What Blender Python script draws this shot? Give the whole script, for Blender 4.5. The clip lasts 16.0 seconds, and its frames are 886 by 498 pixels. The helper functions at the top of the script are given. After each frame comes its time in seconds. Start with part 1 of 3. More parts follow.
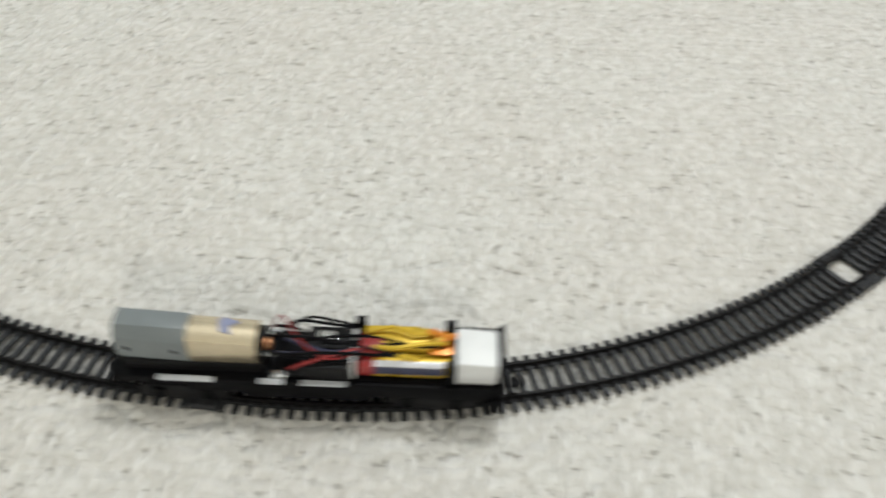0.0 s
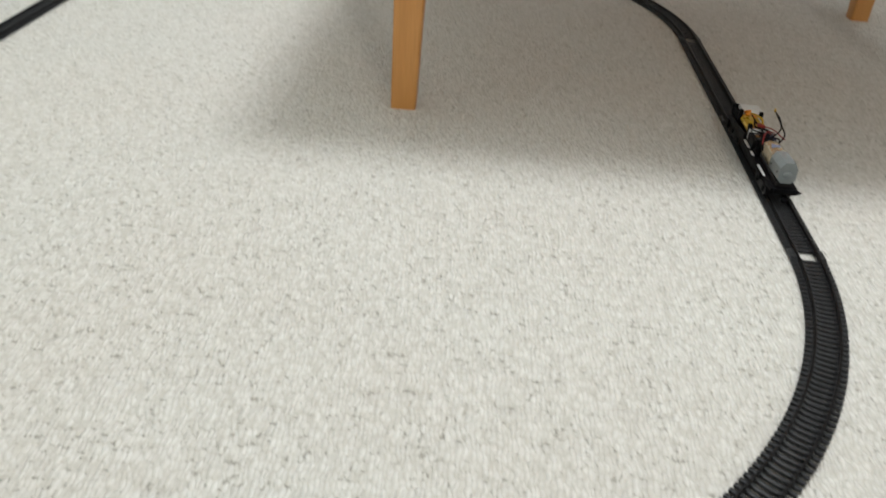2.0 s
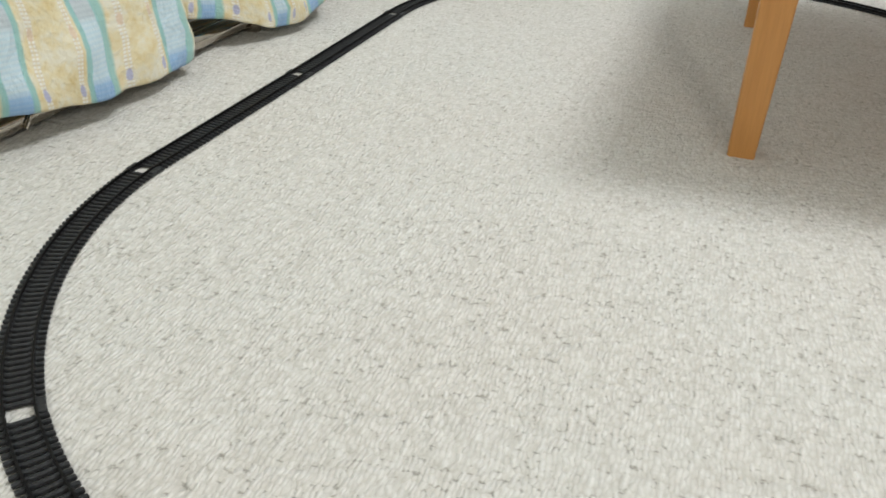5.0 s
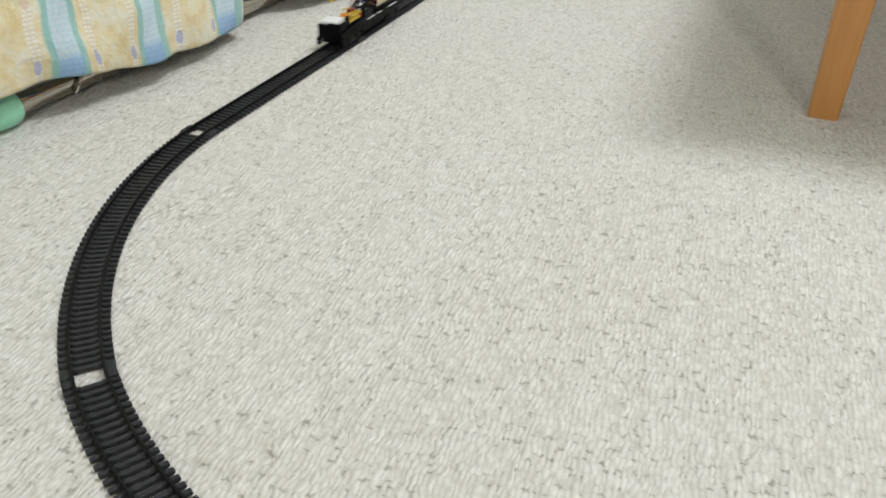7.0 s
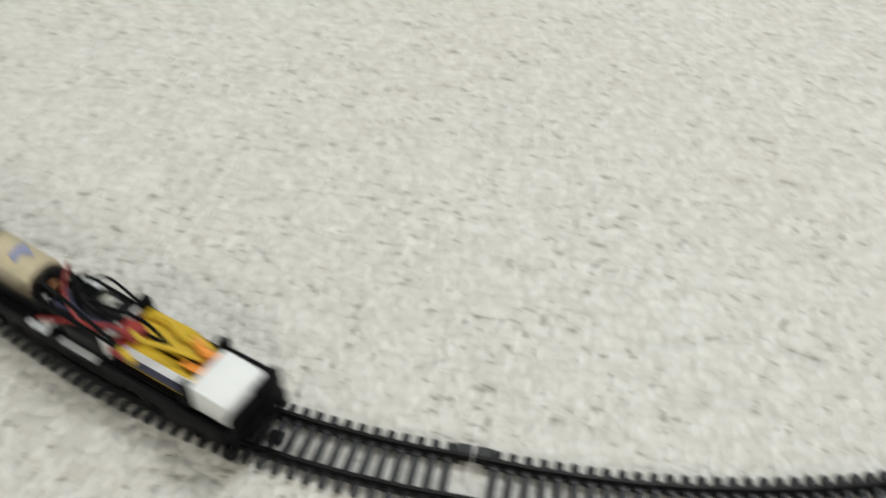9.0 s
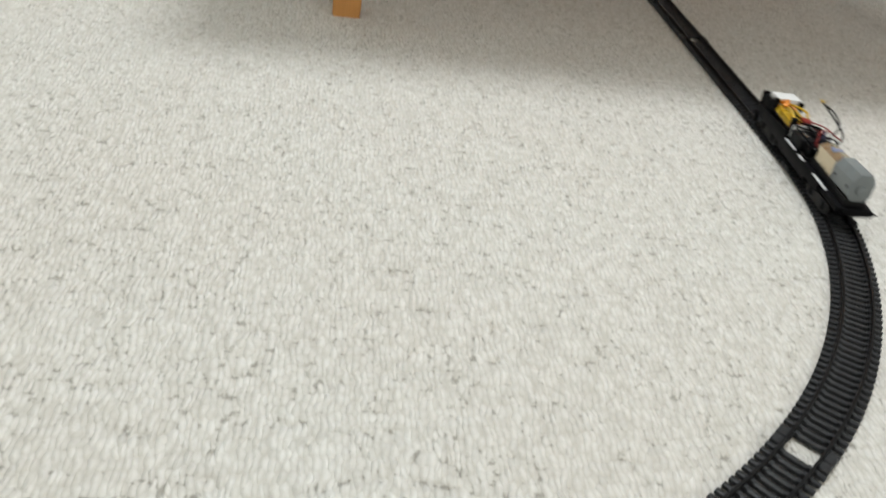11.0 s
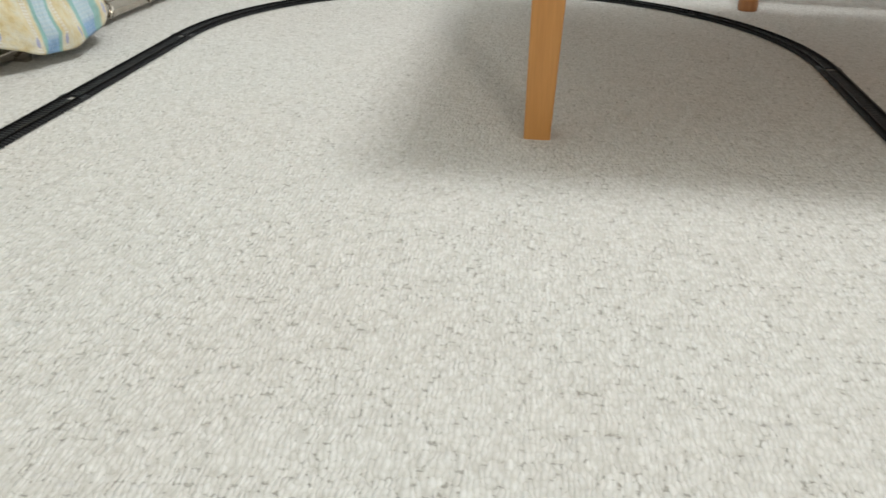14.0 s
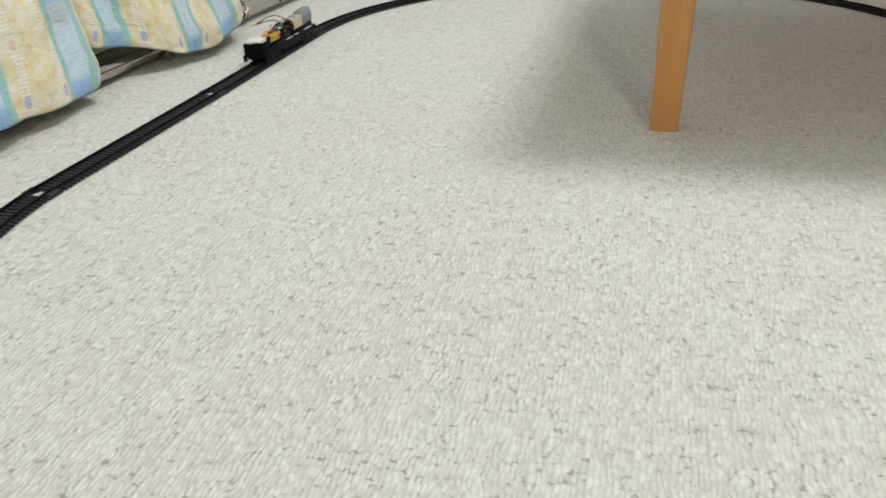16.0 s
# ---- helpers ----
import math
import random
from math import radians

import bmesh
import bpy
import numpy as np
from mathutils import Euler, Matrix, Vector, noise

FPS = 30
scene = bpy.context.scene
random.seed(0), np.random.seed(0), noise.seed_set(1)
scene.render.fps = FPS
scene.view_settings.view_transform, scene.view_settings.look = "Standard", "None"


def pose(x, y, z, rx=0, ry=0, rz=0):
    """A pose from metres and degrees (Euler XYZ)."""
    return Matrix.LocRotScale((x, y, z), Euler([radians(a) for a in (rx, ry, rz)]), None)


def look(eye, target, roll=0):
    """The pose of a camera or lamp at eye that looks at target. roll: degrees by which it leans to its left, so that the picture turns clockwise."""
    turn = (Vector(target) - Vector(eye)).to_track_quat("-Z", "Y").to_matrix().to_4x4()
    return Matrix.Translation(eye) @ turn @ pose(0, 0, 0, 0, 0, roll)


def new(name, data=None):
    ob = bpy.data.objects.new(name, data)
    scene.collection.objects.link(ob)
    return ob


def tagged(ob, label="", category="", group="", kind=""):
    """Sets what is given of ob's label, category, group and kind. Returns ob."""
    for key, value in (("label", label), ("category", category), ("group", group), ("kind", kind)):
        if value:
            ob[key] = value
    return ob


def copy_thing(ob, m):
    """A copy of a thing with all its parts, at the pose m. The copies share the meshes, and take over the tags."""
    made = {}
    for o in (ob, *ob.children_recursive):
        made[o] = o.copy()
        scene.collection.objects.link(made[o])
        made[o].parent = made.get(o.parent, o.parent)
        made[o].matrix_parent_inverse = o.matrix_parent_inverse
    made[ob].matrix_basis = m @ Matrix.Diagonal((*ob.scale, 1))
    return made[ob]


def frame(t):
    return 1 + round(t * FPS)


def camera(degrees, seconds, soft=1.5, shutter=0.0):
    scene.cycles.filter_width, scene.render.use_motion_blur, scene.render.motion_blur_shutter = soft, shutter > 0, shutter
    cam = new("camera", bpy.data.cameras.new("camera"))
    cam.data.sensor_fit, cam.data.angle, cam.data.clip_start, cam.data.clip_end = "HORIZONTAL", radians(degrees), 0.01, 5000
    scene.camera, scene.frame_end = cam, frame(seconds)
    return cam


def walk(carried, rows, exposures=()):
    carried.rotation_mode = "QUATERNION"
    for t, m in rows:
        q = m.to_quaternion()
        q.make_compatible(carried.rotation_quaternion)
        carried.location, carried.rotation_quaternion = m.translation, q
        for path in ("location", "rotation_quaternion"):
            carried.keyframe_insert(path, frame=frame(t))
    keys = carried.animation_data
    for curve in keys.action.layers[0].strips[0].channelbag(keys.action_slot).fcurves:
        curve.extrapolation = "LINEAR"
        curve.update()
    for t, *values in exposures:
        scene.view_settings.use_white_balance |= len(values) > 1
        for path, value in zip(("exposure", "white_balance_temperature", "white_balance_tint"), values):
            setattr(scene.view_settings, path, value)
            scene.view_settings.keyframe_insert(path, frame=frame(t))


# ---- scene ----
cam = camera(55.0, 16.0, soft=1.6, shutter=0.6)
PATH = [
    (0, (0.122, -0.928, 0.316), (-0.021, 0.514, -1.062), 2.6),
    (0.2, (0.142, -0.932, 0.313), (0.038, 0.534, -1.044), 2.8),
    (0.5, (0.136, -0.919, 0.31), (0.172, 0.549, -1.048), 6.9),
    (1, (0.145, -0.912, 0.321), (0.237, 0.622, -0.959), 7.6),
    (1.5, (0.153, -0.901, 0.353), (0.177, 0.699, -0.847), 5.5),
    (2, (0.152, -0.898, 0.367), (0.104, 0.794, -0.698), 4.3),
    (2.5, (0.149, -0.896, 0.365), (0.008, 0.833, -0.63), 3.2),
    (3, (0.132, -0.891, 0.364), (-0.106, 0.83, -0.626), 2.5),
    (3.5, (0.103, -0.889, 0.365), (-0.198, 0.819, -0.631), 2.8),
    (4, (0.068, -0.886, 0.362), (-0.291, 0.806, -0.642), 3.4),
    (4.5, (0.047, -0.883, 0.356), (-0.396, 0.785, -0.655), 3.1),
    (5, (0.032, -0.879, 0.349), (-0.493, 0.758, -0.674), 2.2),
    (7.3, (-0.017, -0.87, 0.307), (-0.584, 0.728, -0.753), 1.3),
    (7.5, (-0.018, -0.869, 0.304), (-0.585, 0.721, -0.769), 1.3),
    (8, (-0.016, -0.871, 0.289), (-0.592, 0.671, -0.847), 0.2),
    (8.2, (-0.016, -0.872, 0.281), (-0.587, 0.643, -0.893), -0.3),
    (9.25, (0.03, -0.868, 0.283), (-0.10, 0.52, -1.115), 5.0),
    (10.3, (0.066, -0.854, 0.275), (0.28, 0.595, -1.086), 10.0),
    (10.5, (0.073, -0.85, 0.28), (0.312, 0.663, -1.006), 9.8),
    (10.6, (0.072, -0.85, 0.279), (0.337, 0.703, -0.953), 10.0),
    (11, (0.073, -0.85, 0.284), (0.337, 0.795, -0.822), 9.3),
    (11.5, (0.074, -0.85, 0.287), (0.256, 0.837, -0.772), 7.6),
    (12, (0.076, -0.85, 0.289), (0.173, 0.863, -0.738), 5.8),
    (12.5, (0.077, -0.851, 0.292), (0.101, 0.882, -0.707), 4.5),
    (13, (0.076, -0.852, 0.295), (0.027, 0.898, -0.673), 3.2),
    (13.5, (0.074, -0.854, 0.296), (-0.044, 0.911, -0.638), 2.3),
    (14, (0.075, -0.854, 0.296), (-0.13, 0.908, -0.628), 1.2),
    (14.5, (0.074, -0.856, 0.294), (-0.201, 0.896, -0.63), 0.4),
    (15, (0.071, -0.859, 0.294), (-0.276, 0.881, -0.631), -0.4),
    (15.5, (0.069, -0.861, 0.293), (-0.342, 0.864, -0.632), -1.2),
    (16, (0.069, -0.861, 0.292), (-0.4, 0.848, -0.634), -1.9),
]
walk(cam, [(t, look(eye, target, roll)) for t, eye, target, roll in PATH])

# ---- light: a round pendant lamp above the table and a lower lamp behind the camera ----
world = bpy.data.worlds.new("world")
world.use_nodes = True
world.node_tree.nodes["Background"].inputs[0].default_value = (0.9, 0.95, 1.0, 1)
world.node_tree.nodes["Background"].inputs[1].default_value = 0.25
scene.world = world


# the pendant's globe throws its light all round, so the ceiling and walls fill the shade under the table
globe = bpy.data.lights.new("pendant_lamp_light", "POINT")
globe.energy, globe.color, globe.shadow_soft_size = 65, (0.965, 1.0, 1.0), 0.20
new("pendant_lamp_light", globe).location = (0.345, 0.102, 1.70)
shaded = bpy.data.lights.new("standing_lamp_light", "AREA")
shaded.shape, shaded.size, shaded.energy, shaded.color = "DISK", 0.30, 26, (1.0, 0.95, 0.82)
new("standing_lamp_light", shaded).matrix_world = look((0.98, -2.90, 1.40), (-1.20, -1.90, 0.95))
scene.view_settings.exposure = 0.0

# ---- materials ----


class Mat:
    """A small builder of node materials."""

    def __init__(self, name, rough=0.6, metal=0.0):
        self.m = bpy.data.materials.new(name)
        self.m.use_nodes = True
        self.t = self.m.node_tree
        self.b = self.t.nodes["Principled BSDF"]
        self.b.inputs["Roughness"].default_value = rough
        self.b.inputs["Metallic"].default_value = metal

    def node(self, kind, **values):
        n = self.t.nodes.new(kind)
        for key, value in values.items():
            n.inputs[key.replace("_", " ")].default_value = value
        return n

    def link(self, a, b):
        self.t.links.new(a, b)
        return self

    def coords(self, scale=(1, 1, 1), output="Object", turn=0.0):
        c = self.node("ShaderNodeTexCoord")
        mp = self.node("ShaderNodeMapping")
        mp.inputs["Scale"].default_value = scale
        mp.inputs["Rotation"].default_value = (0, 0, turn)
        self.link(c.outputs[output], mp.inputs["Vector"])
        return mp.outputs[0]

    def noise(self, vec, scale, detail=3.0, rough=0.55):
        n = self.node("ShaderNodeTexNoise", Scale=scale, Detail=detail, Roughness=rough)
        self.link(vec, n.inputs["Vector"])
        return n.outputs["Fac"]

    def ramp(self, fac, *stops):
        r = self.node("ShaderNodeValToRGB")
        e = r.color_ramp.elements
        while len(e) < len(stops):
            e.new(0.5)
        for k, (p, c) in zip(e, stops):
            k.position = p
            k.color = (*c, 1) if len(c) == 3 else c
        self.link(fac, r.inputs[0])
        return r.outputs[0]

    def math(self, op, a, b=None):
        n = self.t.nodes.new("ShaderNodeMath")
        n.operation = op
        for k, v in enumerate((a, b)):
            if v is None:
                continue
            if isinstance(v, (int, float)):
                n.inputs[k].default_value = v
            else:
                self.link(v, n.inputs[k])
        return n.outputs[0]

    def mix(self, fac, a, b, blend="MIX"):
        n = self.t.nodes.new("ShaderNodeMix")
        n.data_type, n.blend_type = "RGBA", blend
        for k, v in ((0, fac), (6, a), (7, b)):
            if isinstance(v, (int, float)):
                n.inputs[k].default_value = v
            elif isinstance(v, tuple):
                n.inputs[k].default_value = (*v, 1)
            else:
                self.link(v, n.inputs[k])
        return n.outputs[2]

    def colour(self, c):
        if isinstance(c, tuple):
            self.b.inputs["Base Color"].default_value = (*c, 1)
        else:
            self.link(c, self.b.inputs["Base Color"])
        return self

    def bump(self, height, distance, strength=1.0):
        n = self.node("ShaderNodeBump", Strength=strength, Distance=distance)
        self.link(height, n.inputs["Height"])
        self.link(n.outputs[0], self.b.inputs["Normal"])
        return self


def carpet_material():
    """Looped pile: rows of tufts about 3 by 8 mm that waver, pinholes where tufts meet with their shade put into the
    colour, and loose furrows in a net of lozenges.
    """
    k = Mat("carpet", 0.95)
    plane = k.coords()
    warp = k.node("ShaderNodeTexNoise", Scale=55.0, Detail=2.0)
    k.link(plane, warp.inputs["Vector"])
    shift = k.t.nodes.new("ShaderNodeVectorMath")
    shift.operation = "MULTIPLY_ADD"
    k.link(warp.outputs["Color"], shift.inputs[0])
    shift.inputs[1].default_value = (0.0060, 0.0060, 0)
    k.link(plane, shift.inputs[2])

    def voronoi(x, y, turn, feature, randomness):
        mp = k.node("ShaderNodeMapping")
        mp.inputs["Scale"].default_value = (1 / x, 1 / y, 1)
        mp.inputs["Rotation"].default_value = (0, 0, turn)
        k.link(shift.outputs[0], mp.inputs["Vector"])
        n = k.node("ShaderNodeTexVoronoi", Scale=1.0, Randomness=randomness)
        n.feature = feature
        k.link(mp.outputs[0], n.inputs["Vector"])
        return n

    tufts = voronoi(0.0031, 0.0066, -0.06, "F1", 0.66)
    lumps = k.noise(k.coords((100, 115, 1), turn=0.15), 1.0, 2, 0.5)
    big = k.noise(plane, 34, 2)
    huge = k.noise(plane, 3.2, 3)
    rand = k.node("ShaderNodeSeparateColor")
    k.link(tufts.outputs["Color"], rand.inputs[0])
    tone = k.ramp(rand.outputs[0], (0.0, (0.632, 0.622, 0.592)), (0.5, (0.680, 0.671, 0.646)), (1.0, (0.735, 0.728, 0.706)))
    tone = k.mix(k.ramp(lumps, (0.3, (0, 0, 0)), (0.65, (1, 1, 1))), k.mix(1.0, tone, (0.925, 0.915, 0.905), "MULTIPLY"), tone)
    tone = k.mix(k.ramp(huge, (0.35, (0, 0, 0)), (0.65, (1, 1, 1))), k.mix(1.0, tone, (0.985, 0.965, 0.955), "MULTIPLY"), tone)
    # shade between neighbouring tufts, multiplied into the colour
    gap_shade = k.ramp(tufts.outputs["Distance"], (0.38, (1, 1, 1)), (0.70, (0.88, 0.875, 0.86)))
    tone = k.mix(1.0, tone, gap_shade, "MULTIPLY")
    # furrows, and the pinholes that gather along them, their shade painted into the tone
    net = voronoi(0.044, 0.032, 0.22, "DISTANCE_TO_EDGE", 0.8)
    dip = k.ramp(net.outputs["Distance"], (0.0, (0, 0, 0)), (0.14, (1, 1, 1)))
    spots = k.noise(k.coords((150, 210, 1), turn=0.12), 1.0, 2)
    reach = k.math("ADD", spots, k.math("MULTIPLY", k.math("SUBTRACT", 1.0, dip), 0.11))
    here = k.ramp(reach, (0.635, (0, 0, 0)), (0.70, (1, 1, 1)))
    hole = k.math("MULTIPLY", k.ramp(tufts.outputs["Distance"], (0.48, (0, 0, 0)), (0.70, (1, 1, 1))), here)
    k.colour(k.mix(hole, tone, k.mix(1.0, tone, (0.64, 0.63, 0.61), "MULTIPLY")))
    h = k.math("MULTIPLY", k.math("SUBTRACT", 0.75, tufts.outputs["Distance"]), 1.25)
    for fac, weight in ((lumps, 0.8), (big, 0.8), (dip, 0.75), (hole, -0.25)):
        h = k.math("ADD", h, k.math("MULTIPLY", fac, weight))
    k.bump(h, 0.0026, 0.72)
    k.b.inputs["Sheen Weight"].default_value = 0.15
    return k.m


def plain(name, colour, rough=0.5, metal=0.0, vary=0.12, scale=120.0, relief=0.0002, gloss=0.5):
    k = Mat(name, rough, metal)
    k.b.inputs["Specular IOR Level"].default_value = gloss
    n = k.noise(k.coords(), scale, 4)
    dark = tuple(c * (1 - vary) for c in colour)
    light = tuple(min(1, c * (1 + vary)) for c in colour)
    k.colour(k.ramp(n, (0.3, dark), (0.7, light)))
    if relief:
        k.bump(n, relief, 0.6)
    r = k.ramp(n, (0.3, (rough * 0.85,) * 3), (0.7, (min(1, rough * 1.15),) * 3))
    k.link(r, k.b.inputs["Roughness"])
    return k.m


def wood_material(name, a, b, rough=0.42):
    k = Mat(name, rough)
    v = k.coords((60, 60, 4))
    grain = k.noise(v, 1.0, 5, 0.62)
    fine = k.noise(k.coords((900, 900, 30)), 1.0, 2)
    col = k.ramp(grain, (0.25, a), (0.75, b))
    k.colour(k.mix(k.ramp(fine, (0.35, (0.25,) * 3), (0.6, (0, 0, 0))), col, tuple(c * 0.7 for c in a)))
    k.bump(fine, 0.0002, 0.3)
    return k.m


def cloth_material():
    """Printed cotton: yellow bloom stripes and blue check stripes between teal and dotted edges; u runs along the hem, v up."""
    k = Mat("printed_cotton", 0.85)
    c = k.node("ShaderNodeTexCoord")
    s = k.node("ShaderNodeSeparateXYZ")
    k.link(c.outputs["UV"], s.inputs[0])
    u, v = s.outputs[0], s.outputs[1]
    n0 = k.noise(c.outputs["UV"], 30, 2)
    uw = k.math("ADD", u, k.math("MULTIPLY", k.math("SUBTRACT", n0, 0.5), 0.006))
    p = k.math("FRACT", k.math("DIVIDE", uw, 0.150))
    # yellow ground with blooms
    bloom = k.noise(c.outputs["UV"], 46, 4, 0.6)
    yellow = k.ramp(bloom, (0.32, (0.76, 0.61, 0.31)), (0.48, (0.83, 0.73, 0.47)), (0.62, (0.85, 0.81, 0.66)))
    # blue checks with broad bands across
    lines = k.math("FRACT", k.math("DIVIDE", v, 0.0052))
    cells = k.math("FRACT", k.math("DIVIDE", u, 0.0058))
    weave = k.math("MULTIPLY", k.ramp(lines, (0.4, (0, 0, 0)), (0.55, (1, 1, 1))), k.ramp(cells, (0.2, (0.35,) * 3), (0.4, (1, 1, 1))))
    band = k.math("FRACT", k.math("DIVIDE", v, 0.118))
    ground = k.ramp(band, (0.0, (0.26, 0.45, 0.72)), (0.13, (0.32, 0.52, 0.78)), (0.20, (0.56, 0.73, 0.83)),
                    (0.66, (0.58, 0.75, 0.83)), (0.72, (0.50, 0.58, 0.62)), (0.86, (0.55, 0.62, 0.66)), (0.92, (0.28, 0.47, 0.74)))
    soft = k.ramp(band, (0.15, (0.10,) * 3), (0.22, (0.40,) * 3), (0.68, (0.40,) * 3), (0.74, (0.2,) * 3))
    blue = k.mix(k.math("MULTIPLY", weave, soft), ground, (0.80, 0.87, 0.88))
    # stripe layout over one repeat
    is_blue = k.ramp(p, (0.52, (0, 0, 0)), (0.535, (1, 1, 1)), (0.905, (1, 1, 1)), (0.92, (0, 0, 0)))
    col = k.mix(is_blue, yellow, blue)
    teal = k.ramp(p, (0.475, (0, 0, 0)), (0.495, (1, 1, 1)), (0.555, (1, 1, 1)), (0.58, (0, 0, 0)),
                  (0.875, (0, 0, 0)), (0.90, (1, 1, 1)), (0.955, (1, 1, 1)), (0.975, (0, 0, 0)))
    col = k.mix(k.math("MULTIPLY", teal, 0.9), col, (0.30, 0.58, 0.56))
    edge = k.ramp(p, (0.03, (0, 0, 0)), (0.036, (1, 1, 1)), (0.052, (1, 1, 1)), (0.058, (0.3,) * 3), (0.066, (0.3,) * 3), (0.072, (1, 1, 1)), (0.086, (1, 1, 1)), (0.092, (0, 0, 0)),
                  (0.38, (0, 0, 0)), (0.386, (1, 1, 1)), (0.402, (1, 1, 1)), (0.408, (0.3,) * 3), (0.416, (0.3,) * 3), (0.422, (1, 1, 1)), (0.436, (1, 1, 1)), (0.442, (0, 0, 0)))
    beads = k.math("FRACT", k.math("DIVIDE", v, 0.0040))
    bead = k.ramp(beads, (0.3, (0.78, 0.68, 0.52)), (0.5, (0.90, 0.88, 0.80)))
    col = k.mix(edge, col, bead)
    knot = k.math("FRACT", k.math("DIVIDE", v, 0.059))
    off = k.math("MINIMUM", k.math("ABSOLUTE", k.math("SUBTRACT", p, 0.061)), k.math("ABSOLUTE", k.math("SUBTRACT", p, 0.411)))
    off = k.math("POWER", k.math("DIVIDE", off, 0.030), 2.0)
    rise = k.math("POWER", k.math("DIVIDE", k.math("ABSOLUTE", k.math("SUBTRACT", knot, 0.25)), 0.13), 2.0)
    is_knot = k.ramp(k.math("ADD", off, rise), (0.55, (0.85,) * 3), (1.0, (0, 0, 0)))
    other = k.ramp(k.math("FRACT", k.math("DIVIDE", v, 0.118)), (0.49, (0.44, 0.46, 0.68)), (0.51, (0.78, 0.60, 0.44)))
    k.colour(k.mix(1.0, k.mix(is_knot, col, other), (0.86, 0.86, 0.88), "MULTIPLY"))
    crease = k.noise(c.outputs["UV"], 22, 4, 0.6)
    thread = k.noise(c.outputs["UV"], 900, 2)
    pucker = k.noise(c.outputs["UV"], 130, 3, 0.6)
    h = k.math("ADD", crease, k.math("MULTIPLY", thread, 0.04))
    k.bump(k.math("ADD", h, k.math("MULTIPLY", pucker, 0.09)), 0.010, 0.85)
    k.b.inputs["Sheen Weight"].default_value = 0.2
    return k.m


CARPET = carpet_material()
PAINT = plain("wall_paint", (0.72, 0.73, 0.72), 0.8, scale=300)
SLEEPER = plain("sleeper_plastic", (0.029, 0.030, 0.033), 0.38, vary=0.4, scale=160, gloss=0.16)
RAIL = plain("blackened_rail", (0.006, 0.0055, 0.006), 0.42, 0.0, vary=0.3, scale=200, gloss=0.12)
OAK = wood_material("orange_wood", (0.50, 0.225, 0.062), (0.60, 0.29, 0.088))
DARK_OAK = wood_material("brown_wood", (0.33, 0.13, 0.045), (0.43, 0.19, 0.065))
CHROME = plain("steel_pipe", (0.50, 0.455, 0.40), 0.10, 1.0, vary=0.10, scale=60)
MINT = plain("mint_plastic", (0.30, 0.66, 0.47), 0.38, vary=0.05)
COTTON = cloth_material()
BLACK = plain("black_plastic", (0.004, 0.004, 0.005), 0.5, vary=0.3, gloss=0.06)
SOOT = plain("dark_grey_plastic", (0.011, 0.011, 0.012), 0.5, vary=0.25, gloss=0.15)
GREY = plain("grey_gearbox_plastic", (0.175, 0.196, 0.205), 0.20, vary=0.06)
CAN = plain("brass_tinted_can", (0.68, 0.58, 0.42), 0.22, 0.80, vary=0.10)
STEEL = plain("bright_steel", (0.62, 0.62, 0.60), 0.25, 1.0, vary=0.1)
TAPE = plain("greyed_tape", (0.50, 0.51, 0.53), 0.45, vary=0.15)
WHITE = plain("white_plastic", (0.70, 0.71, 0.72), 0.42, vary=0.03)
YELLOW = plain("yellow_foil", (0.62, 0.41, 0.03), 0.30, 0.3, vary=0.10)
RED = plain("red_plastic", (0.25, 0.016, 0.015), 0.35, vary=0.12)
NAVY = plain("navy_print", (0.02, 0.022, 0.055), 0.32, vary=0.2)
SILVER = plain("silver_print", (0.66, 0.66, 0.70), 0.3, 0.3, vary=0.08)
ORANGE = plain("orange_foil", (0.75, 0.26, 0.03), 0.32, 0.2, vary=0.12)
BLUE = plain("blue_ink", (0.20, 0.22, 0.34), 0.45, vary=0.1)
COPPER = plain("copper_end", (0.50, 0.24, 0.12), 0.3, 0.9, vary=0.1)

# ---- builders ----


def thing(name, m=None):
    ob = new(name)
    ob.empty_display_size = 0.02
    if m is not None:
        ob.matrix_world = m
    return ob


def mesh_of(name, bm, material, smooth=None):
    me = bpy.data.meshes.new(name)
    if smooth is not None:
        for f in bm.faces:
            f.smooth = True
        for e in bm.edges:
            e.smooth = not (len(e.link_faces) == 2 and e.calc_face_angle(0) > smooth)
    bm.to_mesh(me)
    bm.free()
    for one in material if isinstance(material, (list, tuple)) else (material,):
        me.materials.append(one)
    return me


def part(name, bm, material, parent=None, label="", smooth=0.7):
    """Links a bmesh as one mesh object under a thing or a part."""
    ob = new(name, mesh_of(name, bm, material, smooth))
    if parent is not None:
        ob.parent = parent
    return tagged(ob, label)


def share(name, me, parent, m):
    ob = new(name, me)
    ob.parent = parent
    ob.matrix_basis = m
    return ob


def box(x0, x1, y0, y1, z0, z1, bevel=0.0, segments=2, bm=None):
    bm = bm or bmesh.new()
    made = bmesh.ops.create_cube(bm, size=1.0)["verts"]
    for v in made:
        v.co = Vector((x0 if v.co.x < 0 else x1, y0 if v.co.y < 0 else y1, z0 if v.co.z < 0 else z1))
    if bevel:
        edges = list({e for v in made for e in v.link_edges})
        bmesh.ops.bevel(bm, geom=edges, offset=bevel, segments=segments, affect="EDGES", profile=0.6)
    return bm


